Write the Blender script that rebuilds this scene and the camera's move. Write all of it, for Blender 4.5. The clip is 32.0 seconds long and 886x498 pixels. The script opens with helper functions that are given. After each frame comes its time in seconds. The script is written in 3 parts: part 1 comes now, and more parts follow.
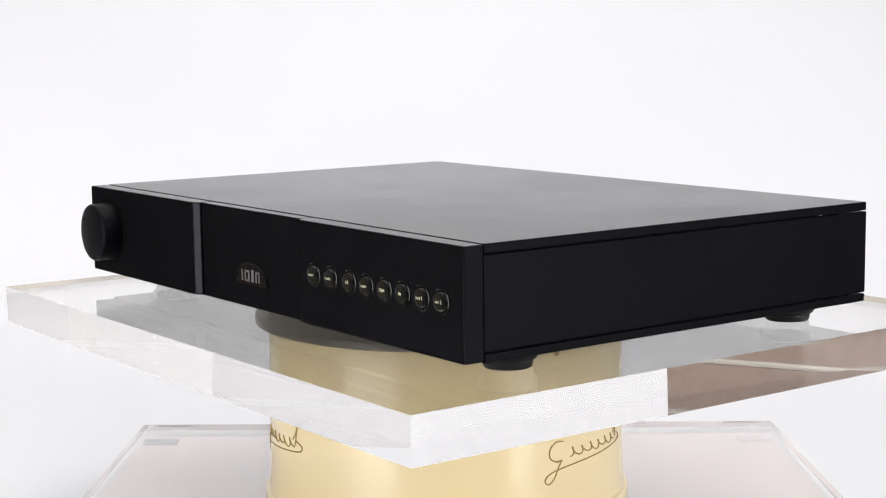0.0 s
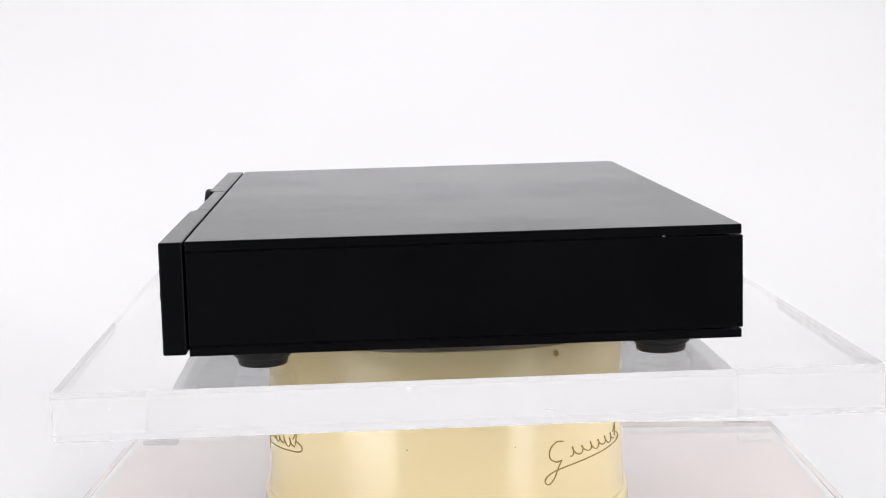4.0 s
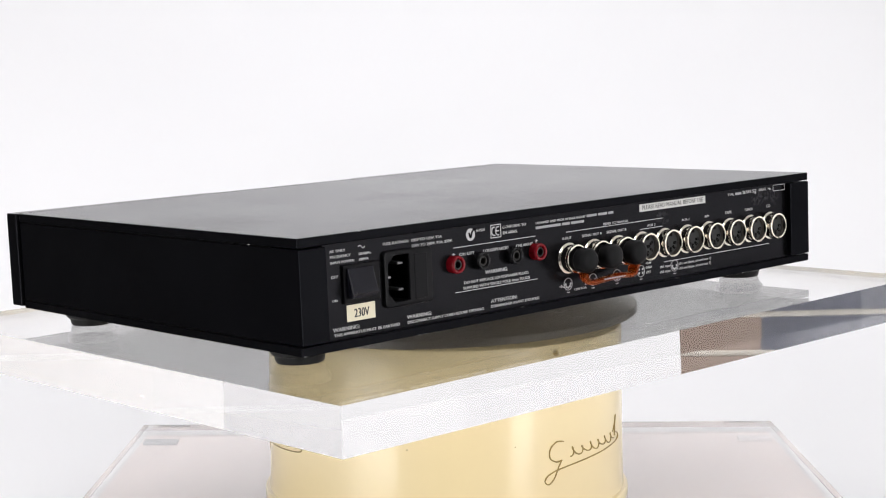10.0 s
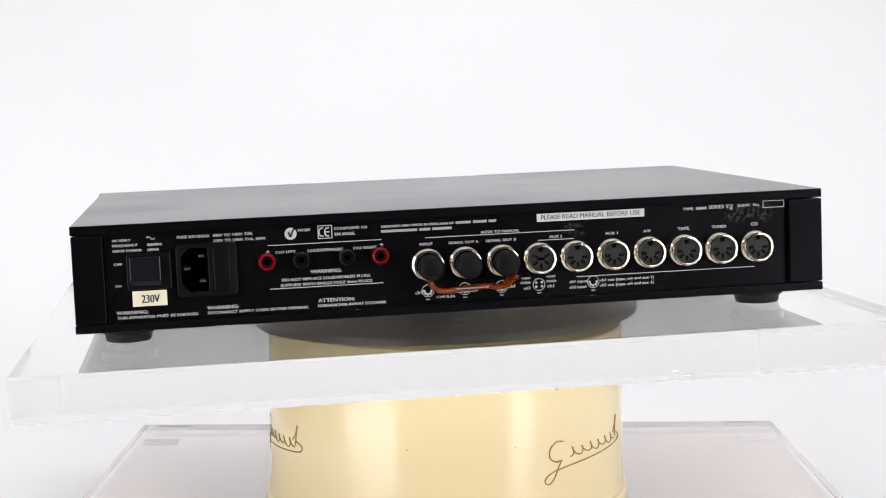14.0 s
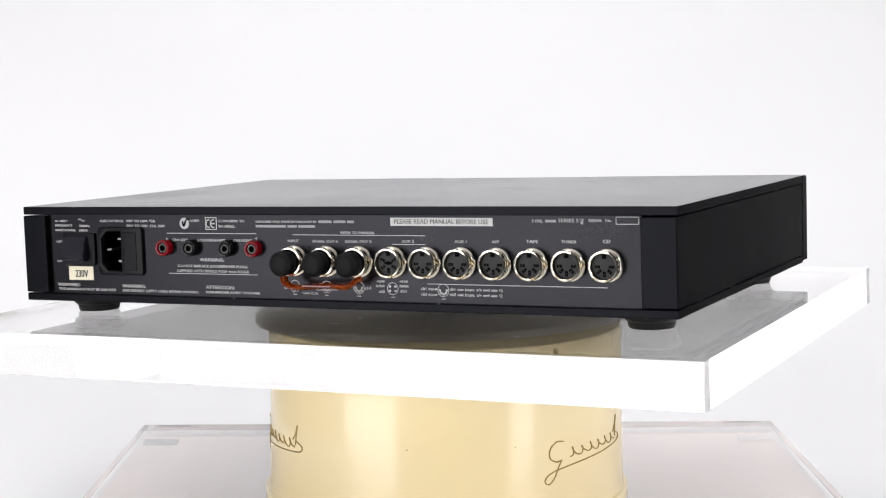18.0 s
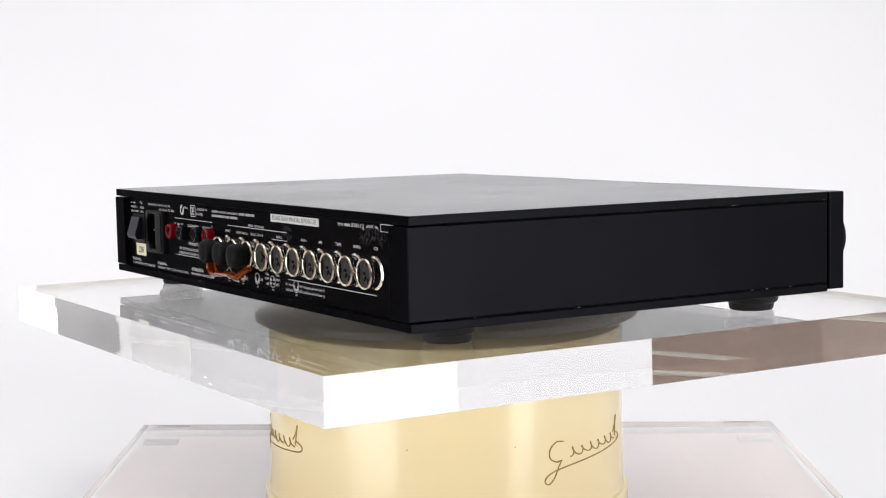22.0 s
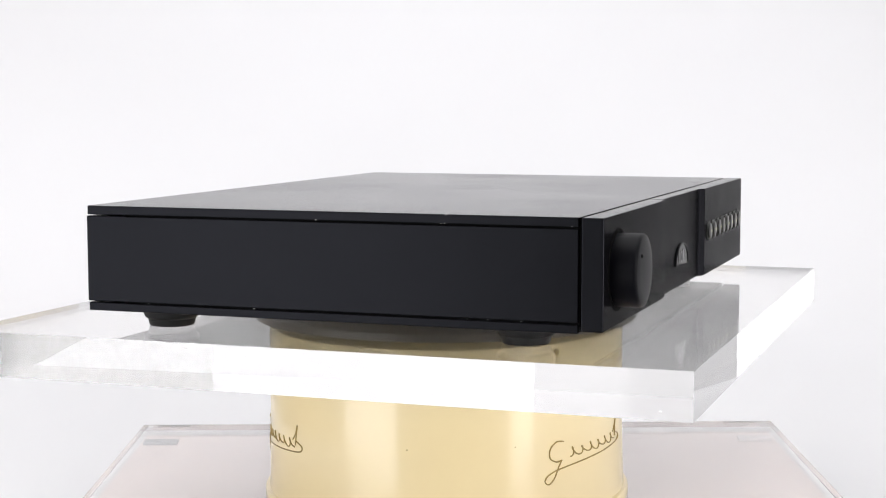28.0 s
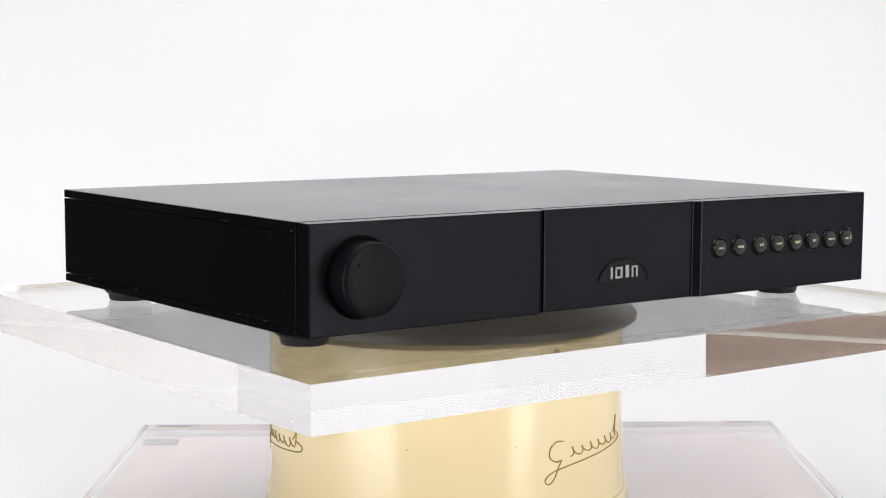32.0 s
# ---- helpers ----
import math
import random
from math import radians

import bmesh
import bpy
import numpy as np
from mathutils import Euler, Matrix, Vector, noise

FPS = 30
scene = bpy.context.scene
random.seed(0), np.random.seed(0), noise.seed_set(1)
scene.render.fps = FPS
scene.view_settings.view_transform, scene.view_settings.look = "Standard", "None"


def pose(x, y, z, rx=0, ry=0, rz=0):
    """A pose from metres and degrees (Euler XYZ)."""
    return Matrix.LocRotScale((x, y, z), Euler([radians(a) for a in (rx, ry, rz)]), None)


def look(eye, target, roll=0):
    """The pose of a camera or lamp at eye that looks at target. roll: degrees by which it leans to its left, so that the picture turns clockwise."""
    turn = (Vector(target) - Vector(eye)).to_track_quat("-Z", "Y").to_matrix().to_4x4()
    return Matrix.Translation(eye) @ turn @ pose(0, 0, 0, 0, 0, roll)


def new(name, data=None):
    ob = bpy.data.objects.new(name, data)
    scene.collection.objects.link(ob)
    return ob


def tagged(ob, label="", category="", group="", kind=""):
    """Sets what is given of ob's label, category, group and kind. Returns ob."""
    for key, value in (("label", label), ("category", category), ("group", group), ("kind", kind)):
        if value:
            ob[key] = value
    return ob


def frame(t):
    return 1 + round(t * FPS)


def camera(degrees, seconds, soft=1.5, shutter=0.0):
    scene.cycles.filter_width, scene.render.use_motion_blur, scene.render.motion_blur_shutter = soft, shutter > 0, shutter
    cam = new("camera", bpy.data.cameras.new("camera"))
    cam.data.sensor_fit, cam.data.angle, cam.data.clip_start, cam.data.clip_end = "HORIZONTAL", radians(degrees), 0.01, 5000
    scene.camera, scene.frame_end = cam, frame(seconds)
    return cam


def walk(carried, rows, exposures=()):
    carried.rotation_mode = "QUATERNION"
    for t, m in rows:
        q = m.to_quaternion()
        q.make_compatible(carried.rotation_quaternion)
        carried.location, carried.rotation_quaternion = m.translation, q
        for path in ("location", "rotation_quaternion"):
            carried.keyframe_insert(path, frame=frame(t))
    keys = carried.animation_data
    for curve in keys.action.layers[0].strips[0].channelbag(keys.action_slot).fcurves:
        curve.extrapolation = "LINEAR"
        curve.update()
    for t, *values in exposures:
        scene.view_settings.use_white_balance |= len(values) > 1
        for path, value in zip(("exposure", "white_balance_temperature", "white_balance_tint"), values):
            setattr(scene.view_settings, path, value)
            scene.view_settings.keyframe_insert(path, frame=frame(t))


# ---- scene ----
cam = camera(31.07, 32.0, soft=1.1)
EYE, AIM = (-0.0016, -1.0434, 0.1473), (-0.00154, -0.0434, 0.0363)
scene.cycles.max_bounces, scene.cycles.transmission_bounces, scene.cycles.glossy_bounces = 24, 24, 12
scene.cycles.sample_clamp_indirect = 2.5
walk(cam, [(0.0, look(EYE, AIM, -0.373)), (32.0, look(EYE, AIM, -0.373))])

# ---- light ----
world = bpy.data.worlds.new("studio")
scene.world = world
world.use_nodes = True
world.node_tree.nodes["Background"].inputs["Color"].default_value = (0.93, 0.95, 1.0, 1)
world.node_tree.nodes["Background"].inputs["Strength"].default_value = 0.1


def area_lamp(name, eye, target, width, height, watts, colour=(1, 1, 1)):
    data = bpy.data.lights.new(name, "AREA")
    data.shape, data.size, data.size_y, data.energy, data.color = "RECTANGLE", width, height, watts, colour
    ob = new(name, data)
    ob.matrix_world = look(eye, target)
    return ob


# Added fills, not seen themselves, that whiten the table and backdrop.
area_lamp("overhead_fill", (-0.08, 0.35, 1.62), (-0.08, 0.36, 0), 1.9, 1.7, 8.1, (0.975, 0.98, 1.0))
area_lamp("backdrop_fill", (-0.15, -0.1, 1.5), (-0.15, 1.25, 0.42), 1.8, 0.35, 7.1, (0.978, 0.98, 1.0))
# Key and side boxes follow the two bright bands on the drum.
area_lamp("key_softbox", (1.29, -1.21, 0.0), (0, 0, -0.02), 0.48, 1.6, 10.5, (1.0, 0.975, 0.985))
area_lamp("side_softbox", (-1.31, -1.235, 0.0), (0, 0, -0.02), 1.08, 1.6, 22.6, (0.99, 0.978, 0.995))
# More unseen fills, added to lift the drum, walls and slab edges.
area_lamp("high_fill", (1.15, -1.35, 0.95), (0, 0, -0.08), 0.7, 0.5, 7.2, (1.0, 0.975, 0.985))
area_lamp("east_fill", (2.36, 0.1, 0.0), (0.0, 0.1, 0.0), 3.5, 1.7, 10.9, (1.0, 0.985, 1.0))
area_lamp("west_wall_fill", (-1.5, -0.4, 1.75), (-2.3, -0.4, 1.2), 0.2, 4.2, 23, (1.0, 0.98, 0.99))
area_lamp("north_wall_fill", (-1.5, 1.42, 1.75), (-1.5, 1.9, 1.45), 1.3, 0.15, 7.6, (1.0, 0.98, 0.99))
area_lamp("north_wall_fill", (1.5, 1.42, 1.75), (1.5, 1.9, 1.45), 1.3, 0.15, 7.6, (1.0, 0.98, 0.99))
area_lamp("east_wall_fill", (1.6, -2.2, 1.75), (2.4, -2.2, 1.1), 0.2, 2.2, 11.5, (1.0, 0.98, 0.99))

# ---- materials ----


def material(name, colour, rough=0.5, metal=0.0, specular=0.5, coat=0.0, transmission=0.0, ior=1.45,
             mottle=0.0, mottle_size=30.0, grain=0.0, grain_size=900.0, bump=0.0, rough_vary=0.0, edge=1.0):
    m = bpy.data.materials.new(name)
    m.use_nodes = True
    nodes, links = m.node_tree.nodes, m.node_tree.links
    b = nodes["Principled BSDF"]
    b.inputs["Base Color"].default_value = (*colour, 1)
    b.inputs["Roughness"].default_value = rough
    b.inputs["Metallic"].default_value = metal
    b.inputs["Specular IOR Level"].default_value = specular
    b.inputs["Specular Tint"].default_value = (edge, edge, edge, 1)
    b.inputs["Coat Weight"].default_value = coat
    b.inputs["Coat Roughness"].default_value = 0.06
    b.inputs["Transmission Weight"].default_value = transmission
    b.inputs["IOR"].default_value = ior
    coord = nodes.new("ShaderNodeTexCoord")
    if mottle or rough_vary:
        big = nodes.new("ShaderNodeTexNoise")
        big.inputs["Scale"].default_value, big.inputs["Detail"].default_value = mottle_size, 5
        links.new(coord.outputs["Object"], big.inputs["Vector"])
    if mottle:
        small = nodes.new("ShaderNodeTexNoise")
        small.inputs["Scale"].default_value, small.inputs["Detail"].default_value = grain_size, 2
        links.new(coord.outputs["Object"], small.inputs["Vector"])
        add = nodes.new("ShaderNodeMath")
        add.operation = "MULTIPLY_ADD"
        links.new(small.outputs["Fac"], add.inputs[0])
        add.inputs[1].default_value = grain
        links.new(big.outputs["Fac"], add.inputs[2])
        mix = nodes.new("ShaderNodeMix")
        mix.data_type = "RGBA"
        links.new(add.outputs[0], mix.inputs["Factor"])
        mix.inputs["A"].default_value = (*[c * (1 - mottle) for c in colour], 1)
        mix.inputs["B"].default_value = (*[min(1, c * (1 + mottle)) for c in colour], 1)
        links.new(mix.outputs["Result"], b.inputs["Base Color"])
    if rough_vary:
        spread = nodes.new("ShaderNodeMapRange")
        links.new(big.outputs["Fac"], spread.inputs["Value"])
        spread.inputs["From Min"].default_value, spread.inputs["From Max"].default_value = 0.3, 0.7
        spread.inputs["To Min"].default_value, spread.inputs["To Max"].default_value = rough - rough_vary, rough + rough_vary
        links.new(spread.outputs["Result"], b.inputs["Roughness"])
    if bump:
        fine = nodes.new("ShaderNodeTexNoise")
        fine.inputs["Scale"].default_value, fine.inputs["Detail"].default_value = grain_size, 3
        links.new(coord.outputs["Object"], fine.inputs["Vector"])
        relief = nodes.new("ShaderNodeBump")
        relief.inputs["Strength"].default_value, relief.inputs["Distance"].default_value = bump, 0.0005
        links.new(fine.outputs["Fac"], relief.inputs["Height"])
        links.new(relief.outputs["Normal"], b.inputs["Normal"])
    return m


# One black paint with its light put in: sheen for tops, dull for sides.
M_PAINT_SHEEN = material("black_paint_sheen", (0.006, 0.006, 0.007), 0.14, specular=0.075, mottle=0.35, mottle_size=9, grain=0.3, grain_size=1800, bump=0.12, rough_vary=0.035)
M_PAINT_DULL = material("black_paint_dull", (0.0086, 0.0089, 0.0105), 0.34, metal=0.72, specular=0.03, edge=0.3, mottle=0.3, mottle_size=12, grain=0.3, grain_size=2200, bump=0.1, rough_vary=0.04)
M_FACE = material("black_front_panel", (0.0176, 0.0177, 0.0204), 0.24, metal=0.72, specular=0.03, edge=0.3, mottle=0.3, mottle_size=14, grain=0.3, grain_size=2200, bump=0.08, rough_vary=0.05)
M_BACK = material("black_rear_panel", (0.0166, 0.0164, 0.0184), 0.24, metal=0.85, specular=0.03, edge=0.4, mottle=0.35, mottle_size=18, grain=0.4, grain_size=1500, bump=0.02, rough_vary=0.03)


def smudged(m, spots, colour, rough):
    """Dusty rubbed patches: (x, z, radius) on a panel, broken up by noise."""
    nodes, links = m.node_tree.nodes, m.node_tree.links
    b = nodes["Principled BSDF"]
    coord = nodes["Texture Coordinate"]
    grit = nodes.new("ShaderNodeTexNoise")
    grit.inputs["Scale"].default_value, grit.inputs["Detail"].default_value = 420, 4
    links.new(coord.outputs["Object"], grit.inputs["Vector"])
    total = None
    for x, z, radius in spots:
        far = nodes.new("ShaderNodeVectorMath")
        far.operation = "DISTANCE"
        links.new(coord.outputs["Object"], far.inputs[0])
        far.inputs[1].default_value = (x, 0.1403, z)
        near = nodes.new("ShaderNodeMapRange")
        links.new(far.outputs["Value"], near.inputs["Value"])
        near.inputs["From Min"].default_value, near.inputs["From Max"].default_value = radius * 0.2, radius
        near.inputs["To Min"].default_value, near.inputs["To Max"].default_value = 1, 0
        if total is None:
            total = near.outputs["Result"]
        else:
            most = nodes.new("ShaderNodeMath")
            most.operation = "MAXIMUM"
            links.new(total, most.inputs[0])
            links.new(near.outputs["Result"], most.inputs[1])
            total = most.outputs[0]
    cut = nodes.new("ShaderNodeMapRange")
    links.new(grit.outputs["Fac"], cut.inputs["Value"])
    cut.inputs["From Min"].default_value, cut.inputs["From Max"].default_value = 0.48, 0.68
    mask = nodes.new("ShaderNodeMath")
    mask.operation = "MULTIPLY"
    links.new(cut.outputs["Result"], mask.inputs[0])
    links.new(total, mask.inputs[1])
    for socket, value in (("Base Color", (*colour, 1)), ("Roughness", rough), ("Metallic", 0.0)):
        mix = nodes.new("ShaderNodeMix")
        mix.data_type = "RGBA" if socket == "Base Color" else "FLOAT"
        a, bb = (mix.inputs[6], mix.inputs[7]) if socket == "Base Color" else (mix.inputs[2], mix.inputs[3])
        links.new(mask.outputs[0], mix.inputs[0])
        if b.inputs[socket].links:
            links.new(b.inputs[socket].links[0].from_socket, a)
        else:
            a.default_value = b.inputs[socket].default_value
        bb.default_value = value
        links.new(mix.outputs[2] if socket == "Base Color" else mix.outputs[0], b.inputs[socket])


smudged(M_BACK, ((-0.1500, 0.0612, 0.0035), (-0.1540, 0.0572, 0.006), (-0.1600, 0.0585, 0.006), (-0.1690, 0.0575, 0.007), (-0.1485, 0.0560, 0.004), (-0.0575, 0.0528, 0.005), (-0.0515, 0.0545, 0.004)), (0.065, 0.065, 0.068), 0.7)
M_RUBBER = material("black_rubber", (0.005, 0.005, 0.005), 0.5, specular=0.3, mottle=0.3, mottle_size=60, bump=0.1)
M_PLASTIC = material("black_plastic", (0.005, 0.005, 0.006), 0.34, specular=0.14, mottle=0.2, mottle_size=50, bump=0.05)
M_SLEEVE = material("grey_metal_sleeve", (0.07, 0.068, 0.065), 0.3, metal=1.0)
M_GLOSS = material("glossy_black_plastic", (0.006, 0.006, 0.007), 0.22, specular=0.3, mottle=0.2, mottle_size=80)
M_KNOB = material("satin_black_knob", (0.003, 0.003, 0.0045), 0.42, specular=0.13, mottle=0.2, mottle_size=50, bump=0.04)
M_CAP = material("black_moulded_plug", (0.005, 0.005, 0.0055), 0.5, specular=0.14, mottle=0.2, mottle_size=80, bump=0.05)
M_INSERT = material("grey_moulded_insert", (0.034, 0.034, 0.034), 0.45, specular=0.2, mottle=0.2, mottle_size=200)
M_ROCKER = material("glossy_rocker", (0.007, 0.007, 0.011), 0.22, specular=0.32, mottle=0.2, mottle_size=100)
# Near-black for holes and gaps: their shade is put into the colour.
M_HOLE_SHADE = material("painted_hole_shade", (0.003, 0.003, 0.003), 0.8, specular=0.05)
M_CHROME = material("nickel_plate", (0.85, 0.80, 0.69), 0.12, metal=1.0, mottle=0.12, mottle_size=120, rough_vary=0.06)
M_STEEL = material("dull_steel_pin", (0.24, 0.24, 0.25), 0.45, metal=1.0)
M_PRINT = material("white_silkscreen", (0.52, 0.52, 0.52), 0.6, mottle=0.12, mottle_size=200)
M_DIM = material("grey_silkscreen", (0.34, 0.34, 0.35), 0.6)
M_RED = material("red_plastic", (0.17, 0.003, 0.008), 0.2, specular=0.35, mottle=0.2, mottle_size=90)
M_CREAM_TAG = material("cream_sticker", (0.80, 0.74, 0.56), 0.5, mottle=0.06, mottle_size=150)
M_WHITE_TAG = material("white_sticker", (0.62, 0.62, 0.60), 0.5, mottle=0.08, mottle_size=150)
M_INK = material("black_ink", (0.02, 0.02, 0.02), 0.6)
M_AMBER = material("amber_plastic", (0.42, 0.06, 0.002), 0.06, specular=0.6, transmission=0.75, ior=1.42, mottle=0.25, mottle_size=70)
M_GLASSY = material("smoked_window", (0.003, 0.003, 0.004), 0.08, specular=0.2)
M_BUTTON = material("smoked_button", (0.007, 0.008, 0.006), 0.12, specular=0.4)
M_GOLDTXT = material("pale_green_print", (0.85, 0.85, 0.55), 0.5)
M_ACRYL = material("clear_acrylic", (0.967, 0.962, 0.953), 0.0, transmission=1.0, ior=1.49)
M_ACRYL_OLD = material("hazy_acrylic", (0.70, 0.645, 0.545), 0.34, transmission=1.0, ior=1.49)
M_CREAM = material("cream_enamel", (0.87, 0.72, 0.405), 0.42, coat=0.85, mottle=0.03, mottle_size=25, grain=0.2, grain_size=300)
M_CREAM.node_tree.nodes["Principled BSDF"].inputs["Coat Roughness"].default_value = 0.13
M_GILT = material("antique_gilt_print", (0.34, 0.24, 0.07), 0.35, metal=0.3, mottle=0.35, mottle_size=60)
M_PAPER = material("white_paper", (0.82, 0.82, 0.83), 0.8, mottle=0.015, mottle_size=3, grain=0.2, grain_size=400, bump=0.05)
M_WALL = material("white_wall_paint", (0.80, 0.80, 0.80), 0.8, mottle=0.02, mottle_size=2, bump=0.1, grain_size=300)
M_GREYWALL = material("dark_wall_paint", (0.07, 0.07, 0.075), 0.8, mottle=0.05, mottle_size=2, bump=0.1, grain_size=300)
M_FLOOR = material("pale_floor_paint", (0.55, 0.55, 0.54), 0.5, mottle=0.12, mottle_size=3)
M_TILE = material("brown_tile", (0.22, 0.152, 0.115), 0.35, mottle=0.5, mottle_size=2.5, grain=0.5, grain_size=40, bump=0.1)
M_GROUT = material("pale_grout", (0.70, 0.66, 0.58), 0.85, mottle=0.1, mottle_size=40)
M_GREYPANE = material("pale_blue_pane", (0.52, 0.54, 0.66), 0.3, mottle=0.4, mottle_size=3)
# Brown tile with its bluish gloss and shade put into the colour.
M_TILE_SHEEN = material("brown_tile_blue_sheen", (0.045, 0.050, 0.080), 0.2, mottle=0.8, mottle_size=2.5, grain=0.3, grain_size=50, bump=0.1)
M_BOARD = material("pale_limed_board", (0.74, 0.64, 0.61), 0.55, mottle=0.12, mottle_size=22, grain=0.4, grain_size=120)
M_PALE_PAD = material("pale_felt_pad", (0.64, 0.61, 0.61), 0.9, mottle=0.1, mottle_size=90)
M_PAD = material("grey_felt_pad", (0.30, 0.31, 0.33), 0.9, mottle=0.1, mottle_size=90)
M_CHIP = material("bare_metal_chip", (0.38, 0.38, 0.38), 0.5)
M_DULL = material("dull_grey_metal", (0.34, 0.34, 0.35), 0.25, metal=0.7)
M_SCUFF = material("scuffed_acrylic", (0.72, 0.71, 0.68), 0.6)

# ---- mesh helpers ----


def part(name, bm, mat, parent=None, label="", smooth=False):
    mesh = bpy.data.meshes.new(name)
    bm.to_mesh(mesh)
    bm.free()
    mesh.materials.append(mat)
    if smooth:
        mesh.shade_smooth()
        mesh.set_sharp_from_angle(angle=radians(38))
    ob = new(name, mesh)
    if parent:
        ob.parent = parent
    if label:
        ob["label"] = label
    return ob


def box(x0, x1, y0, y1, z0, z1, bevel=0.0, segments=2, bm=None):
    own = bmesh.new()
    bmesh.ops.create_cube(own, size=1)
    for v in own.verts:
        v.co = ((x0 + x1) / 2 + v.co.x * (x1 - x0), (y0 + y1) / 2 + v.co.y * (y1 - y0), (z0 + z1) / 2 + v.co.z * (z1 - z0))
    if bevel:
        bmesh.ops.bevel(own, geom=own.edges[:], offset=bevel, segments=segments, profile=0.5, affect="EDGES")
    return merged(own, bm)


def merged(own, bm=None):
    if bm is None:
        return own
    mesh = bpy.data.meshes.new("scrap")
    own.to_mesh(mesh)
    own.free()
    bm.from_mesh(mesh)
    bpy.data.meshes.remove(mesh)
    return bm


def prism(outline, y0, y1, bm=None, bevel=0.0):
    """A flat outline of (x, z), drawn out from y0 to y1."""
    own = bmesh.new()
    face = own.faces.new([own.verts.new((x, y0, z)) for x, z in outline])
    out = bmesh.ops.extrude_face_region(own, geom=[face])
    bmesh.ops.translate(own, vec=(0, y1 - y0, 0), verts=[v for v in out["geom"] if isinstance(v, bmesh.types.BMVert)])
    bmesh.ops.recalc_face_normals(own, faces=own.faces[:])
    if bevel:
        bmesh.ops.bevel(own, geom=own.edges[:], offset=bevel, segments=2, profile=0.5, affect="EDGES")
    return merged(own, bm)


def lathe(profile, m=Matrix(), count=48, bm=None, closed=False):
    """Turns (radius, height) pairs about z; radius 0 closes an end. closed joins the last pair to the first."""
    own = bmesh.new()
    rings = []
    for r, h in profile:
        if r <= 0:
            rings.append([own.verts.new((0, 0, h))])
        else:
            rings.append([own.verts.new((r * math.cos(2 * math.pi * k / count), r * math.sin(2 * math.pi * k / count), h)) for k in range(count)])
    pairs = list(zip(rings, rings[1:]))
    if closed:
        pairs.append((rings[-1], rings[0]))
    for a, b in pairs:
        for k in range(count):
            quad = [a[k % len(a)], a[(k + 1) % len(a)], b[(k + 1) % len(b)], b[k % len(b)]]
            own.faces.new(list(dict.fromkeys(quad)))
    bmesh.ops.recalc_face_normals(own, faces=own.faces[:])
    own.transform(m)
    return merged(own, bm)


def pierced(outer, inner, y0, y1, bevel=0.0):
    """A plate of outline outer with one hole, both of (x, z), from y0 to y1."""
    own = bmesh.new()
    for loop in (outer, inner):
        ring = [own.verts.new((x, y0, z)) for x, z in loop]
        for a, b in zip(ring, ring[1:] + ring[:1]):
            own.edges.new((a, b))
    bmesh.ops.triangle_fill(own, use_beauty=True, use_dissolve=False, edges=own.edges[:])
    out = bmesh.ops.extrude_face_region(own, geom=own.faces[:])
    bmesh.ops.translate(own, vec=(0, y1 - y0, 0), verts=[v for v in out["geom"] if isinstance(v, bmesh.types.BMVert)])
    bmesh.ops.recalc_face_normals(own, faces=own.faces[:])
    if bevel:
        sharp = [e for e in own.edges if len(e.link_faces) == 2 and e.calc_face_angle() > 0.9 and all(v.co.y > (y0 + y1) / 2 for v in e.verts)]
        bmesh.ops.bevel(own, geom=sharp, offset=bevel, segments=2, profile=0.5, affect="EDGES")
    return own


def rounded(x0, x1, z0, z1, r, steps=4):
    """The outline of a rectangle with rounded corners."""
    line = []
    for cx, cz, a0 in ((x1 - r, z1 - r, 0), (x0 + r, z1 - r, 90), (x0 + r, z0 + r, 180), (x1 - r, z0 + r, 270)):
        line += [(cx + r * math.cos(radians(a0 + 90 * k / steps)), cz + r * math.sin(radians(a0 + 90 * k / steps))) for k in range(steps + 1)]
    return line


def tube(points, radius, count=8, bm=None, flat=1.0, axis=(0, 0, 1)):
    """A round or flattened tube along a smooth path."""
    own = bmesh.new()
    path = [Vector(q) for q in points]
    fine = []
    for i in range(len(path) - 1):
        p0, p1, p2, p3 = path[max(i - 1, 0)], path[i], path[i + 1], path[min(i + 2, len(path) - 1)]
        for k in range(6):
            t = k / 6
            fine.append(0.5 * (2 * p1 + (p2 - p0) * t + (2 * p0 - 5 * p1 + 4 * p2 - p3) * t * t + (3 * p1 - 3 * p2 + p3 - p0) * t ** 3))
    fine.append(path[-1])
    rings = []
    for i, q in enumerate(fine):
        ahead = (fine[min(i + 1, len(fine) - 1)] - fine[max(i - 1, 0)]).normalized()
        side = ahead.cross(Vector(axis))
        side = side.normalized() if side.length > 1e-6 else ahead.orthogonal().normalized()
        up = side.cross(ahead)
        rings.append([own.verts.new(q + radius * (math.cos(a) * side + flat * math.sin(a) * up)) for a in [2 * math.pi * k / count for k in range(count)]])
    for a, b in zip(rings, rings[1:]):
        for k in range(count):
            own.faces.new((a[k], a[(k + 1) % count], b[(k + 1) % count], b[k]))
    own.faces.new(rings[0])
    own.faces.new(rings[-1])
    bmesh.ops.recalc_face_normals(own, faces=own.faces[:])
    return merged(own, bm)


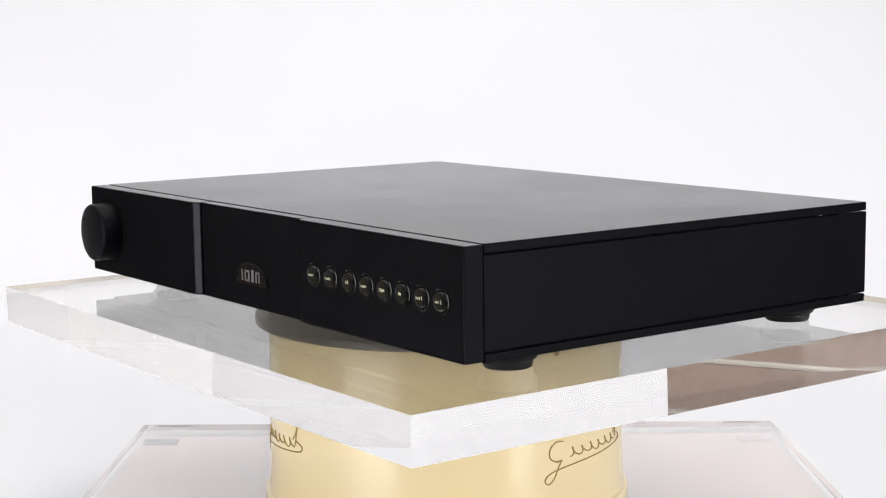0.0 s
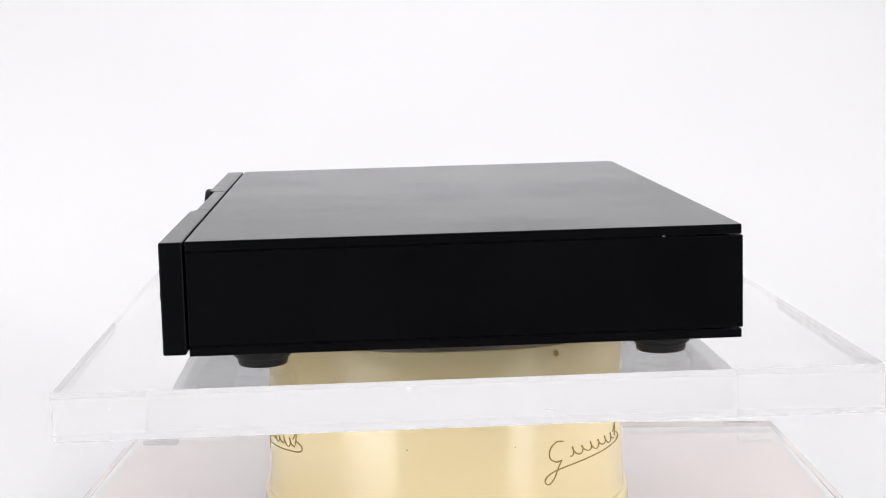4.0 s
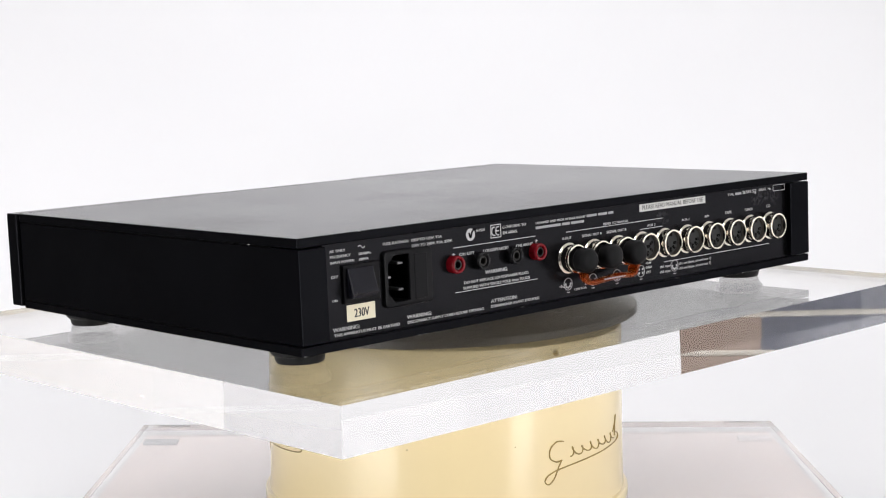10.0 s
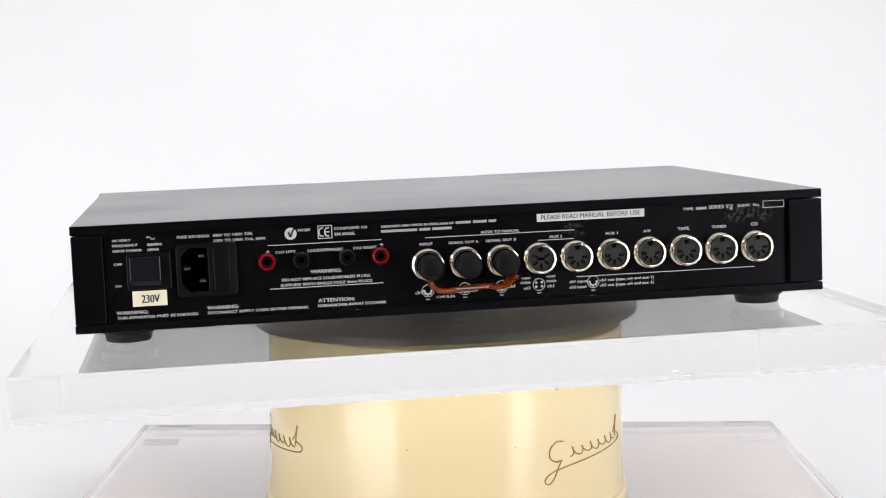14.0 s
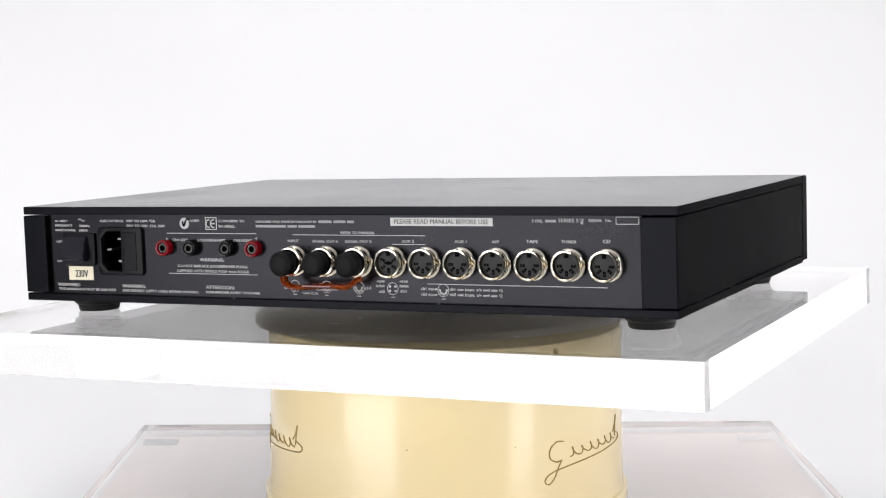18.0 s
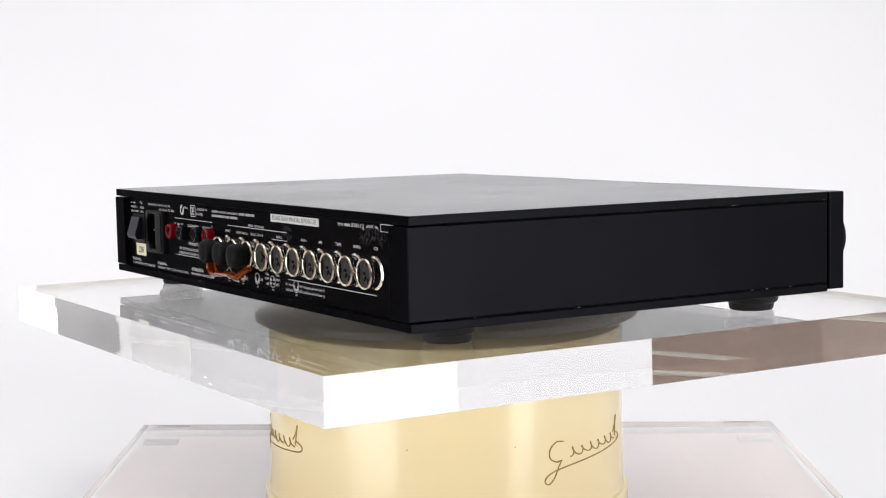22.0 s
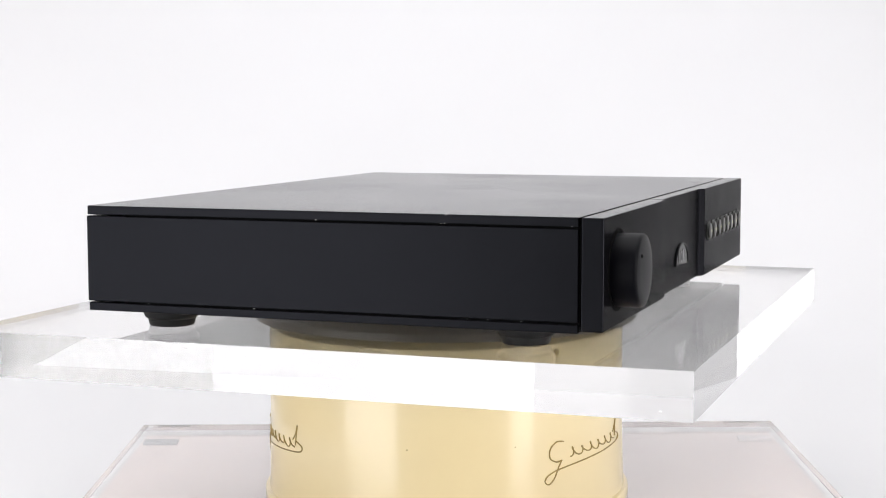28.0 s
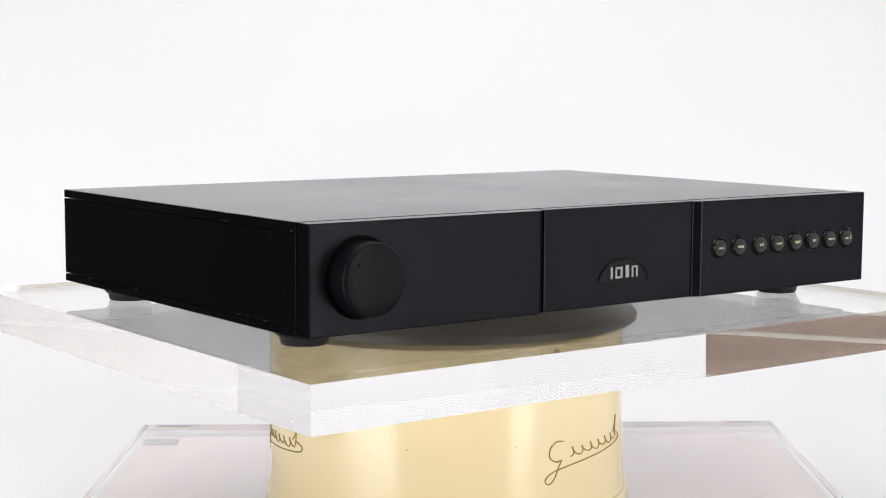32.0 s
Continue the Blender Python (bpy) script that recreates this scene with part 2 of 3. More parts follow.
def lettering(words, width, depth=0.00012, bold=0.0):
    """A mesh of words in the built-in font: left end at the origin, baseline on x, as wide as given."""
    curve = bpy.data.curves.new("letters", "FONT")
    curve.body, curve.size, curve.extrude, curve.resolution_u = words, 1.0, 0.0, 3
    ob = bpy.data.objects.new("letters", curve)
    scene.collection.objects.link(ob)
    mesh = bpy.data.meshes.new_from_object(ob.evaluated_get(bpy.context.evaluated_depsgraph_get()))
    bpy.data.objects.remove(ob)
    bpy.data.curves.remove(curve)
    own = bmesh.new()
    own.from_mesh(mesh)
    bpy.data.meshes.remove(mesh)
    x0, x1 = min(v.co.x for v in own.verts), max(v.co.x for v in own.verts)
    s = width / (x1 - x0)
    for v in own.verts:
        v.co = ((v.co.x - x0) * s, v.co.y * s, depth)
    if bold:
        twin = bmesh.ops.duplicate(own, geom=own.verts[:] + own.edges[:] + own.faces[:])["geom"]
        bmesh.ops.translate(own, vec=(bold, 0, 0.00002), verts=[v for v in twin if isinstance(v, bmesh.types.BMVert)])
    return own


# ---- the room ----
FLOOR_Z = -0.91
room = tagged(part("floor", box(-2.3, 2.4, -3.4, 1.9, FLOOR_Z - 0.1, FLOOR_Z), M_FLOOR), "pale grey painted concrete studio floor", "floor", kind="structure")
tagged(part("ceiling", box(-2.3, 2.4, -3.4, 1.9, 1.9, 2.0), M_WALL), "white painted studio ceiling", "ceiling", kind="structure")
tagged(part("wall_north", box(-2.3, 2.4, 1.9, 2.0, FLOOR_Z, 1.9), M_WALL), "white painted wall behind the backdrop", "wall", kind="structure")
tagged(part("wall_south", box(-2.3, 2.4, -3.5, -3.4, FLOOR_Z, 1.9), M_GREYWALL), "dark grey painted rear wall of the studio", "wall", kind="structure")
tagged(part("wall_east", box(2.4, 2.5, -3.4, 1.9, FLOOR_Z, 1.9), M_WALL), "white painted studio side wall", "wall", kind="structure")
wall_w = tagged(part("wall_west", box(-2.4, -2.3, -3.4, 1.9, FLOOR_Z, 1.9), M_WALL), "white studio side wall with brown tiling, bluish gloss painted on part", "wall", kind="structure")


# ---- backdrop and table ----
def make_sweep():
    t = 0.004
    line = [(-0.3, 0.0), (0.5, 0.0), (0.58, 0.0), (0.66, 0.0), (0.72, 0.0)]
    line += [(0.72 + 0.5 * math.sin(a), 0.5 - 0.5 * math.cos(a)) for a in [radians(6 * k) for k in range(1, 16)]]
    line += [(1.22, 1.75)]
    upper, lower = [], []
    for k, (y, z) in enumerate(line):
        ya, za = line[max(k - 1, 0)]
        yb, zb = line[min(k + 1, len(line) - 1)]
        n = math.hypot(yb - ya, zb - za)
        upper.append((y, z))
        lower.append((y + t * (zb - za) / n, z - t * (yb - ya) / n))
    bm = bmesh.new()
    loop = upper + lower[::-1]
    half = [0.5 + 0.18 * min(1, max(0, (y - 0.5) / 0.3)) for y, z in loop]
    left = [bm.verts.new((-w, y, z)) for w, (y, z) in zip(half, loop)]
    right = [bm.verts.new((w, y, z)) for w, (y, z) in zip(half, loop)]
    for k in range(len(loop)):
        q = (k + 1) % len(loop)
        bm.faces.new((left[k], right[k], right[q], left[q]))
    n = len(line)
    for side in (left, right):
        for k in range(n - 1):
            bm.faces.new((side[k], side[k + 1], side[2 * n - 2 - k], side[2 * n - 1 - k]))
    bmesh.ops.recalc_face_normals(bm, faces=bm.faces[:])
    ob = part("backdrop", bm, M_PAPER, smooth=True)
    ob.location.z = TABLE_Z + t
    return tagged(ob, "seamless white paper backdrop curving up behind the stand", "backdrop", kind="structure")


TABLE_Z = -0.1616
make_sweep()


def make_table():
    table = tagged(new("table"), "plain white studio table under the paper", "table")
    table.location = (0, 0.1, FLOOR_Z)
    top = TABLE_Z - 0.001 - FLOOR_Z
    part("tabletop", box(-0.49, 0.49, -0.39, 0.7, top - 0.03, top, 0.003), M_WALL, table)
    for x in (-0.45, 0.45):
        for y in (-0.34, 0.64):
            part("leg", box(x - 0.025, x + 0.025, y - 0.025, y + 0.025, 0, top - 0.03, 0.002), M_WALL, table)


make_table()

# ---- the stand: board, pads, base slab, drum ----
BASE_TOP, BASE_X, BASE_Y = -0.1285, 0.009, -0.0155
board = tagged(part("board", box(-0.236, 0.254, -0.222, 0.191, -0.1575, -0.1565, 0.0003), M_BOARD), "pale pinkish limed wood board under the clear base", "board")
for sx in (-0.229, 0.229):
    for sy in (-0.185, 0.178):
        tagged(part("pad", box(BASE_X + sx - 0.013, BASE_X + sx + 0.013, BASE_Y + sy - 0.005, BASE_Y + sy + 0.005, -0.1564, -0.1536, 0.0008), M_PAD if sx < 0 else M_PALE_PAD),
               "small grey felt pad under the clear base" if sx < 0 else "small pale felt pad under the clear base", "pad", group="pads under the base")
base = tagged(part("base_slab", box(BASE_X - 0.248, BASE_X + 0.248, BASE_Y - 0.21, BASE_Y + 0.21, BASE_TOP - 0.025, BASE_TOP, 0.0003, 1), M_ACRYL),
              "thick clear acrylic base slab with polished edges", "slab")
base.visible_shadow = False


def make_drum():
    drum = tagged(new("drum"), "cream enamelled metal drum with gilt script lettering", "pedestal drum")
    drum.location.z = BASE_TOP
    h = 0.0915
    part("shell", lathe([(0, h), (0.1135, h), (0.1152, h - 0.0006), (0.1160, h - 0.002), (0.1163, 0.05), (0.1172, 0.012), (0.1176, 0.0062)], count=128), M_CREAM, drum, smooth=True)
    part("flange", lathe([(0.1174, 0.0062), (0.1198, 0.0058), (0.1204, 0.0048), (0.1204, 0.0003), (0.1198, 0), (0, 0)], count=128), M_CREAM, drum, "rolled bottom rim", smooth=True)

    def on_shell(angle, z, lift=0.0001):
        r = 0.1163 + lift + max(0, 0.05 - (z - BASE_TOP)) * 0.024
        a = radians(angle)
        return (r * math.sin(a), -r * math.cos(a), z - BASE_TOP)

    def emblem(turn):
        """The script mark, as a looped flourish and a running wave."""
        bm = bmesh.new()
        swoosh = [(36.9, -88.0), (34.6, -88.4), (32.4, -85.4), (32.6, -80.0), (34.9, -76.2), (37.6, -76.6)]
        tail = [(36.9, -88.0), (35.6, -92.0), (34.0, -98.2), (32.0, -101.6), (30.5, -99.8), (31.4, -96.6), (34.4, -94.0), (39, -92.4), (48.5, -90.5), (58.7, -89.0), (68.4, -87.2), (70.2, -83.8), (66.8, -80.8)]
        wave = []
        for k in range(121):
            u = k / 120
            a = u * math.pi * 12
            tall = 2.5 + 0.5 * math.sin(u * 17)
            wave.append((39.8 + 25.6 * u + 1.15 * math.sin(a + 0.6), -84.2 - tall * math.cos(a) + 1.4 * u))
        rise = [(64.9, -80.4), (66.6, -76.0), (67.6, -70.6), (67.0, -76.8), (66.4, -83.6)]
        for line in (swoosh, tail, wave, rise):
            tube([on_shell(a + turn, z / 1000) for a, z in line], 0.00046, 6, bm, axis=(0, 0, 1))
        return bm

    rng = random.Random(11)
    for _ in range(18):
        a, d, u, n = rng.gauss(0, 0.16), rng.uniform(0.088, 0.121), rng.uniform(0, math.pi), rng.uniform(0.0008, 0.0032)
        x, y = d * math.sin(a), -d * math.cos(a)
        p = [(x + n * k * math.cos(u + 0.4 * k), y + n * k * math.sin(u + 0.4 * k), -0.0279 - BASE_TOP) for k in (-1, 0, 1)]
        part("scratch", tube(p, 0.0002, 5, flat=0.4), M_SCUFF, drum, "fine pale scratch on the clear bearing disc")
    for turn in (0, -120.6, 119.4):
        part("emblem", emblem(turn), M_GILT, drum, "gilt looped script flourish")
    screw = Matrix.Translation(on_shell(34.9, -0.0422)) @ Vector((math.sin(radians(34.9)), -math.cos(radians(34.9)), 0)).to_track_quat("Z", "Y").to_matrix().to_4x4()
    part("screw", lathe([(0.0018, -0.001), (0.0018, 0.0003), (0.0013, 0.0005), (0.0009, 0.0001), (0, 0.0001)], screw, 16), M_GILT, drum, "small dark screw head")
    for a, z in ((-11.8, -0.0762), (20.6, -0.0761)):
        m = Matrix.Translation(on_shell(a, z)) @ Vector((math.sin(radians(a)), -math.cos(radians(a)), 0)).to_track_quat("Z", "Y").to_matrix().to_4x4()
        part("speck", lathe([(0.0005, -0.0003), (0.0004, 0.0001), (0, 0.0001)], m, 8), M_GILT, drum, "tiny dark speck")
    return drum


make_drum()


# ---- the turning platform ----
def make_platform():
    top = tagged(new("turning_platform"), "thick clear acrylic turning platform with polished edges", "platform")
    part("slab", box(-0.2363, 0.2576, -0.2095, 0.2095, -0.025, 0), M_ACRYL, top).visible_shadow = False
    rng = random.Random(5)
    turned = [(0.032 + 0.003 * k, -0.0284 - rng.uniform(0, 0.00016)) for k in range(31)]
    part("disc", lathe([(0, -0.0284), *turned, (0.1247, -0.0284), (0.1255, -0.0290), (0.1255, -0.0328), (0.1247, -0.0334), (0, -0.0334)], count=128), M_ACRYL_OLD, top, "hazy clear acrylic disc", smooth=True).visible_shadow = False
    part("hub", lathe([(0, -0.0253), (0.0298, -0.0253), (0.03, -0.0255), (0.03, -0.0282), (0, -0.0282)], count=48), M_RUBBER, top, "dark round hub", smooth=True)
    spots = [(0.015, 0.185), (0.007, 0.179), (-0.115, 0.154), (0.012, 0.131), (0.006, 0.109), (0.05, -0.148)]
    spots += [(rng.uniform(-0.1, 0.1), rng.uniform(-0.1, 0.1)) for _ in range(8)]
    for _ in range(46):
        a, d = rng.uniform(0, 2 * math.pi), rng.uniform(0.06, 0.135)
        spots.append((d * math.cos(a), d * math.sin(a)))
    for x, y in spots:
        a, n = rng.uniform(0, math.pi), rng.uniform(0.0008, 0.0045)
        p = [(x + n * (k - 1) * math.cos(a + 0.3 * k), y + n * (k - 1) * math.sin(a + 0.3 * k), 0.00005) for k in range(3)]
        part("scratch", tube(p, 0.00018, 5, flat=0.3), M_SCUFF, top, "fine pale surface scratch")
    # dust specks and nicks on the polished edges
    for _ in range(9):
        side, u, z, n = rng.choice("xXyY"), rng.uniform(-0.2, 0.2), rng.uniform(-0.023, -0.002), rng.uniform(0.0005, 0.0016)
        if side in "xX":
            x = 0.2576 if side == "X" else -0.2363
            bm = box(x - 0.0001, x + 0.0001, u - n, u + n, z - 0.00012, z + 0.00012)
        else:
            y = 0.2095 if side == "Y" else -0.2095
            bm = box(u - n, u + n, y - 0.0001, y + 0.0001, z - 0.00012, z + 0.00012)
        part("scratch", bm, M_SCUFF, top, "tiny nick on the polished edge")
    return top


platform = make_platform()


# ---- the amplifier ----
X0, X1, YB = -0.2040, 0.2280, 0.1433
amp = tagged(new("amplifier"), "slim black integrated stereo amplifier on four feet", "amplifier")


def make_case():
    lid = part("lid", box(X0, X1, -0.1437, YB, 0.0650, 0.0700, 0.0005), M_PAINT_SHEEN, amp, "powder-coated top plate")
    lid.data.materials.append(M_PAINT_DULL)
    # Same paint all over: the upward face takes the brighter copy, edges the darker.
    for face in lid.data.polygons:
        face.material_index = 0 if face.normal.z > 0.9 else 1
    part("bottom_plate", box(X0, X1, -0.1437, YB, 0.0103, 0.0149, 0.0005), M_PAINT_DULL, amp)
    # Black block added inside to stop light and keep the case gaps dark.
    part("dark_core", box(X0 + 0.0015, X1 - 0.0015, -0.1445, 0.1200, 0.0140, 0.0655), M_HOLE_SHADE, amp)
    part("side_panel", box(X0 + 0.0004, X0 + 0.0204, -0.1437, YB + 0.0008, 0.0157, 0.0642, 0.0005), M_PAINT_DULL, amp)
    part("side_panel", box(X1 - 0.0174, X1 - 0.0004, -0.1437, YB + 0.0008, 0.0157, 0.0642, 0.0005), M_PAINT_DULL, amp)
    sheet = [(X0 + 0.0208, 0.0149), (X1 - 0.0180, 0.0149), (X1 - 0.0180, 0.0648), (X0 + 0.0208, 0.0648)]
    bm = pierced(sheet, [(0.1400, 0.0290), (0.1700, 0.0290), (0.1700, 0.0550), (0.1400, 0.0550)], 0.1378, 0.1403)
    part("rear_panel", bm, M_BACK, amp, "black rear panel with white print and rubbed patches")
    for x in (0.2012, -0.1765):
        for y in (-0.1080, 0.1055):
            foot = part("foot", lathe([(0, 0.0108), (0.0150, 0.0108), (0.0160, 0.0100), (0.0160, 0.0064), (0.0152, 0.0050), (0.0136, 0.0042), (0.0132, 0.0012), (0.0124, 0.0002), (0, 0.0002)],
                                      Matrix.Translation((x, y, 0)), 40), M_RUBBER, amp, "round black rubber foot", smooth=True)
    for x, y, z, n in ((X1, 0.1025, 0.0648, 0.004), (X0, -0.0725, 0.0697, 0.003), (X0, -0.0696, 0.0650, 0.002), (X0, -0.1403, 0.0652, 0.0015), (X0, -0.0842, 0.0155, 0.0016), (X0, -0.0954, 0.0155, 0.0014),
                       (X0, -0.1135, 0.0155, 0.0012), (X0, 0.0391, 0.0154, 0.0028), (X0, 0.0017, 0.0652, 0.0016), (X0, -0.0718, 0.0652, 0.0014), (X0, 0.1048, 0.0154, 0.0014)):
        part("chip", box(x - 0.0004, x + 0.0004, y - n * 0.2, y + n * 0.2, z - 0.0001, z + 0.0003, 0.0001, 1), M_CHIP, amp, "bare metal paint chip")

    for x, z, n in ((0.2262, 0.0105, 0.0012), (0.1500, 0.0105, 0.0016), (0.1455, 0.0105, 0.0022), (0.1380, 0.0105, 0.0010), (0.0720, 0.0150, 0.0008), (-0.0640, 0.0150, 0.0010), (-0.1310, 0.0105, 0.0012), (0.1880, 0.0698, 0.0010)):
        part("chip", box(x - n * 0.5, x + n * 0.5, YB - 0.0004, YB + 0.0003, z - 0.0002, z + 0.0002, 0.0001, 1), M_CHIP, amp, "bare metal paint chip")


make_case()


def make_front():
    f, r, back, z0, z1 = -0.1570, -0.1536, -0.1450, 0.0114, 0.0699

    def section(name, outline, label=""):
        """An outline of (x, y) drawn up from the panel's lower to its upper edge."""
        bm = bmesh.new()
        face = bm.faces.new([bm.verts.new((x, y, z0)) for x, y in outline])
        out = bmesh.ops.extrude_face_region(bm, geom=[face])
        bmesh.ops.translate(bm, vec=(0, 0, z1 - z0), verts=[v for v in out["geom"] if isinstance(v, bmesh.types.BMVert)])
        bmesh.ops.recalc_face_normals(bm, faces=bm.faces[:])
        bmesh.ops.bevel(bm, geom=bm.edges[:], offset=0.0009, segments=3, profile=0.5, affect="EDGES")
        ob = part(name, bm, M_FACE, amp, label)
        ob.data.materials.append(M_PAINT_SHEEN)
        ob.data.materials.append(M_PAINT_DULL)
        # The panel's top takes the brighter paint copy, its ends the darker one.
        for face in ob.data.polygons:
            face.material_index = 1 if face.normal.z > 0.9 else 2 if abs(face.normal.x) > 0.95 else 0
        return ob

    section("front_panel", [(X0, f), (-0.0519, f), (-0.0475, r - 0.0002), (-0.0475, back), (X0, back)], "satin black front panel with volume knob")
    section("front_panel", [(0.0764, f), (0.2295, f), (0.2295, back), (0.0718, back), (0.0718, r - 0.0002)], "satin black front panel with round buttons")
    section("centre_panel", [(-0.0464, r), (0.0714, r), (0.0714, back), (-0.0464, back)], "recessed black centre panel")
    # volume knob
    m = Matrix.Translation((-0.173, f, 0.0408)) @ Matrix.Rotation(radians(90), 4, "X")
    knob = part("volume_knob", lathe([(0.0194, -0.001), (0.0195, 0.0122), (0.0193, 0.0132), (0.0187, 0.0140), (0.0178, 0.0144), (0.013, 0.0151), (0.007, 0.0156), (0, 0.0158)], m, 72), M_KNOB, amp, "large round black domed knob", smooth=True)
    part("pointer", lathe([(0.0012, 0.0140), (0.0011, 0.0153), (0.0006, 0.0158), (0, 0.0159)], m @ Matrix.Translation((-0.0105, 0.0085, 0)), 12), M_PLASTIC, knob, smooth=True)
    # Flat dark ring on the panel, painting the shade round the knob's foot.
    part("knob_gap_shade", lathe([(0, 0.0002), (0.0218, 0.0002), (0.0222, -0.0003)], m, 72), M_HOLE_SHADE, amp, "painted dark ring for the shaded gap round the knob")
    # half-moon window with the maker's mark as bars
    cx, cz, w, h = 0.0147, 0.0250, 0.0192, 0.0133
    arc = [(cx + w * math.cos(a), cz + h * math.sin(a)) for a in [math.pi * k / 24 for k in range(25)]]
    badge = part("badge", prism(arc, r - 0.0006, r + 0.001), M_GLASSY, amp, "half-moon smoked logo window")
    part("badge_rim", tube([(x, r - 0.0006, z) for x, z in arc], 0.00055, 6, axis=(0, 1, 0)), M_PLASTIC, badge)
    for x0, x1, z0_, z1_ in ((-0.0078, -0.0066, 0.002, 0.0078), (-0.0050, -0.0018, 0.0066, 0.0078), (-0.0050, -0.0040, 0.002, 0.0078), (-0.0020, -0.0008, 0.002, 0.0078), (-0.0050, -0.0008, 0.0019, 0.0029),
                             (0.0010, 0.0030, 0.002, 0.0084), (0.0046, 0.0056, 0.002, 0.0078), (0.0072, 0.0082, 0.002, 0.0078), (0.0046, 0.0082, 0.0069, 0.0078)):
        part("mark", box(cx + 1.35 * x0, cx + 1.35 * x1, r - 0.0010, r - 0.0005, cz + 1.15 * z0_, cz + 1.15 * z1_), M_DULL, badge)
    # eight source buttons
    words = ("mon", "mute", "cd", "tuner", "tape", "av", "aux 1", "aux 2")
    widths = (0.0054, 0.0062, 0.0032, 0.0066, 0.0060, 0.0032, 0.0064, 0.0064)
    for x, word, width in zip((0.0916, 0.1090, 0.1278, 0.1444, 0.1613, 0.1777, 0.1945, 0.2111), words, widths):
        m = Matrix.Translation((x, f, 0.0406)) @ Matrix.Rotation(radians(90), 4, "X")
        ring = part("button", lathe([(0.0058, -0.0002), (0.0058, 0.0004), (0.0062, 0.0009), (0.0067, 0.0006), (0.0069, -0.0002)], m, 40), M_BUTTON, amp, "round smoked push button", smooth=True)
        part("lens", lathe([(0.0056, -0.0004), (0.0056, 0.0010), (0.0050, 0.0018), (0.0030, 0.0022), (0, 0.0023)], m, 40), M_BUTTON, ring, smooth=True)
        width *= 0.85
        bm = lettering(word, width)
        bm.transform(m @ Matrix.Translation((-width / 2, -0.0007, 0.00225)))
        part("lettering", bm, M_GOLDTXT, ring)


make_front()

Y = 0.1403


def rear(x, z, y=Y):
    """A pose on the rear panel: x runs to the reader's right, y up, z out of the panel."""
    return Matrix(((-1, 0, 0, x), (0, 0, 1, y), (0, 1, 0, z), (0, 0, 0, 1)))


def say(words, left, right, z, mat=M_PRINT):
    """Words from left to right (metres, as read) with the baseline at height z."""
    bm = lettering(words, left - right, bold=0.00013)
    bm.transform(rear(left, z) @ Matrix.Diagonal((1, 0.84, 1, 1)))
    return part("lettering", bm, mat, amp, "printed words: " + words.lower().strip(".:") if len(words) > 3 else "")


def strip(left, right, z0, z1, mat=M_PRINT, name="printed_line"):
    return part(name, box(right, left, Y - 0.0003, Y + 0.00012, z0, z1), mat, amp)


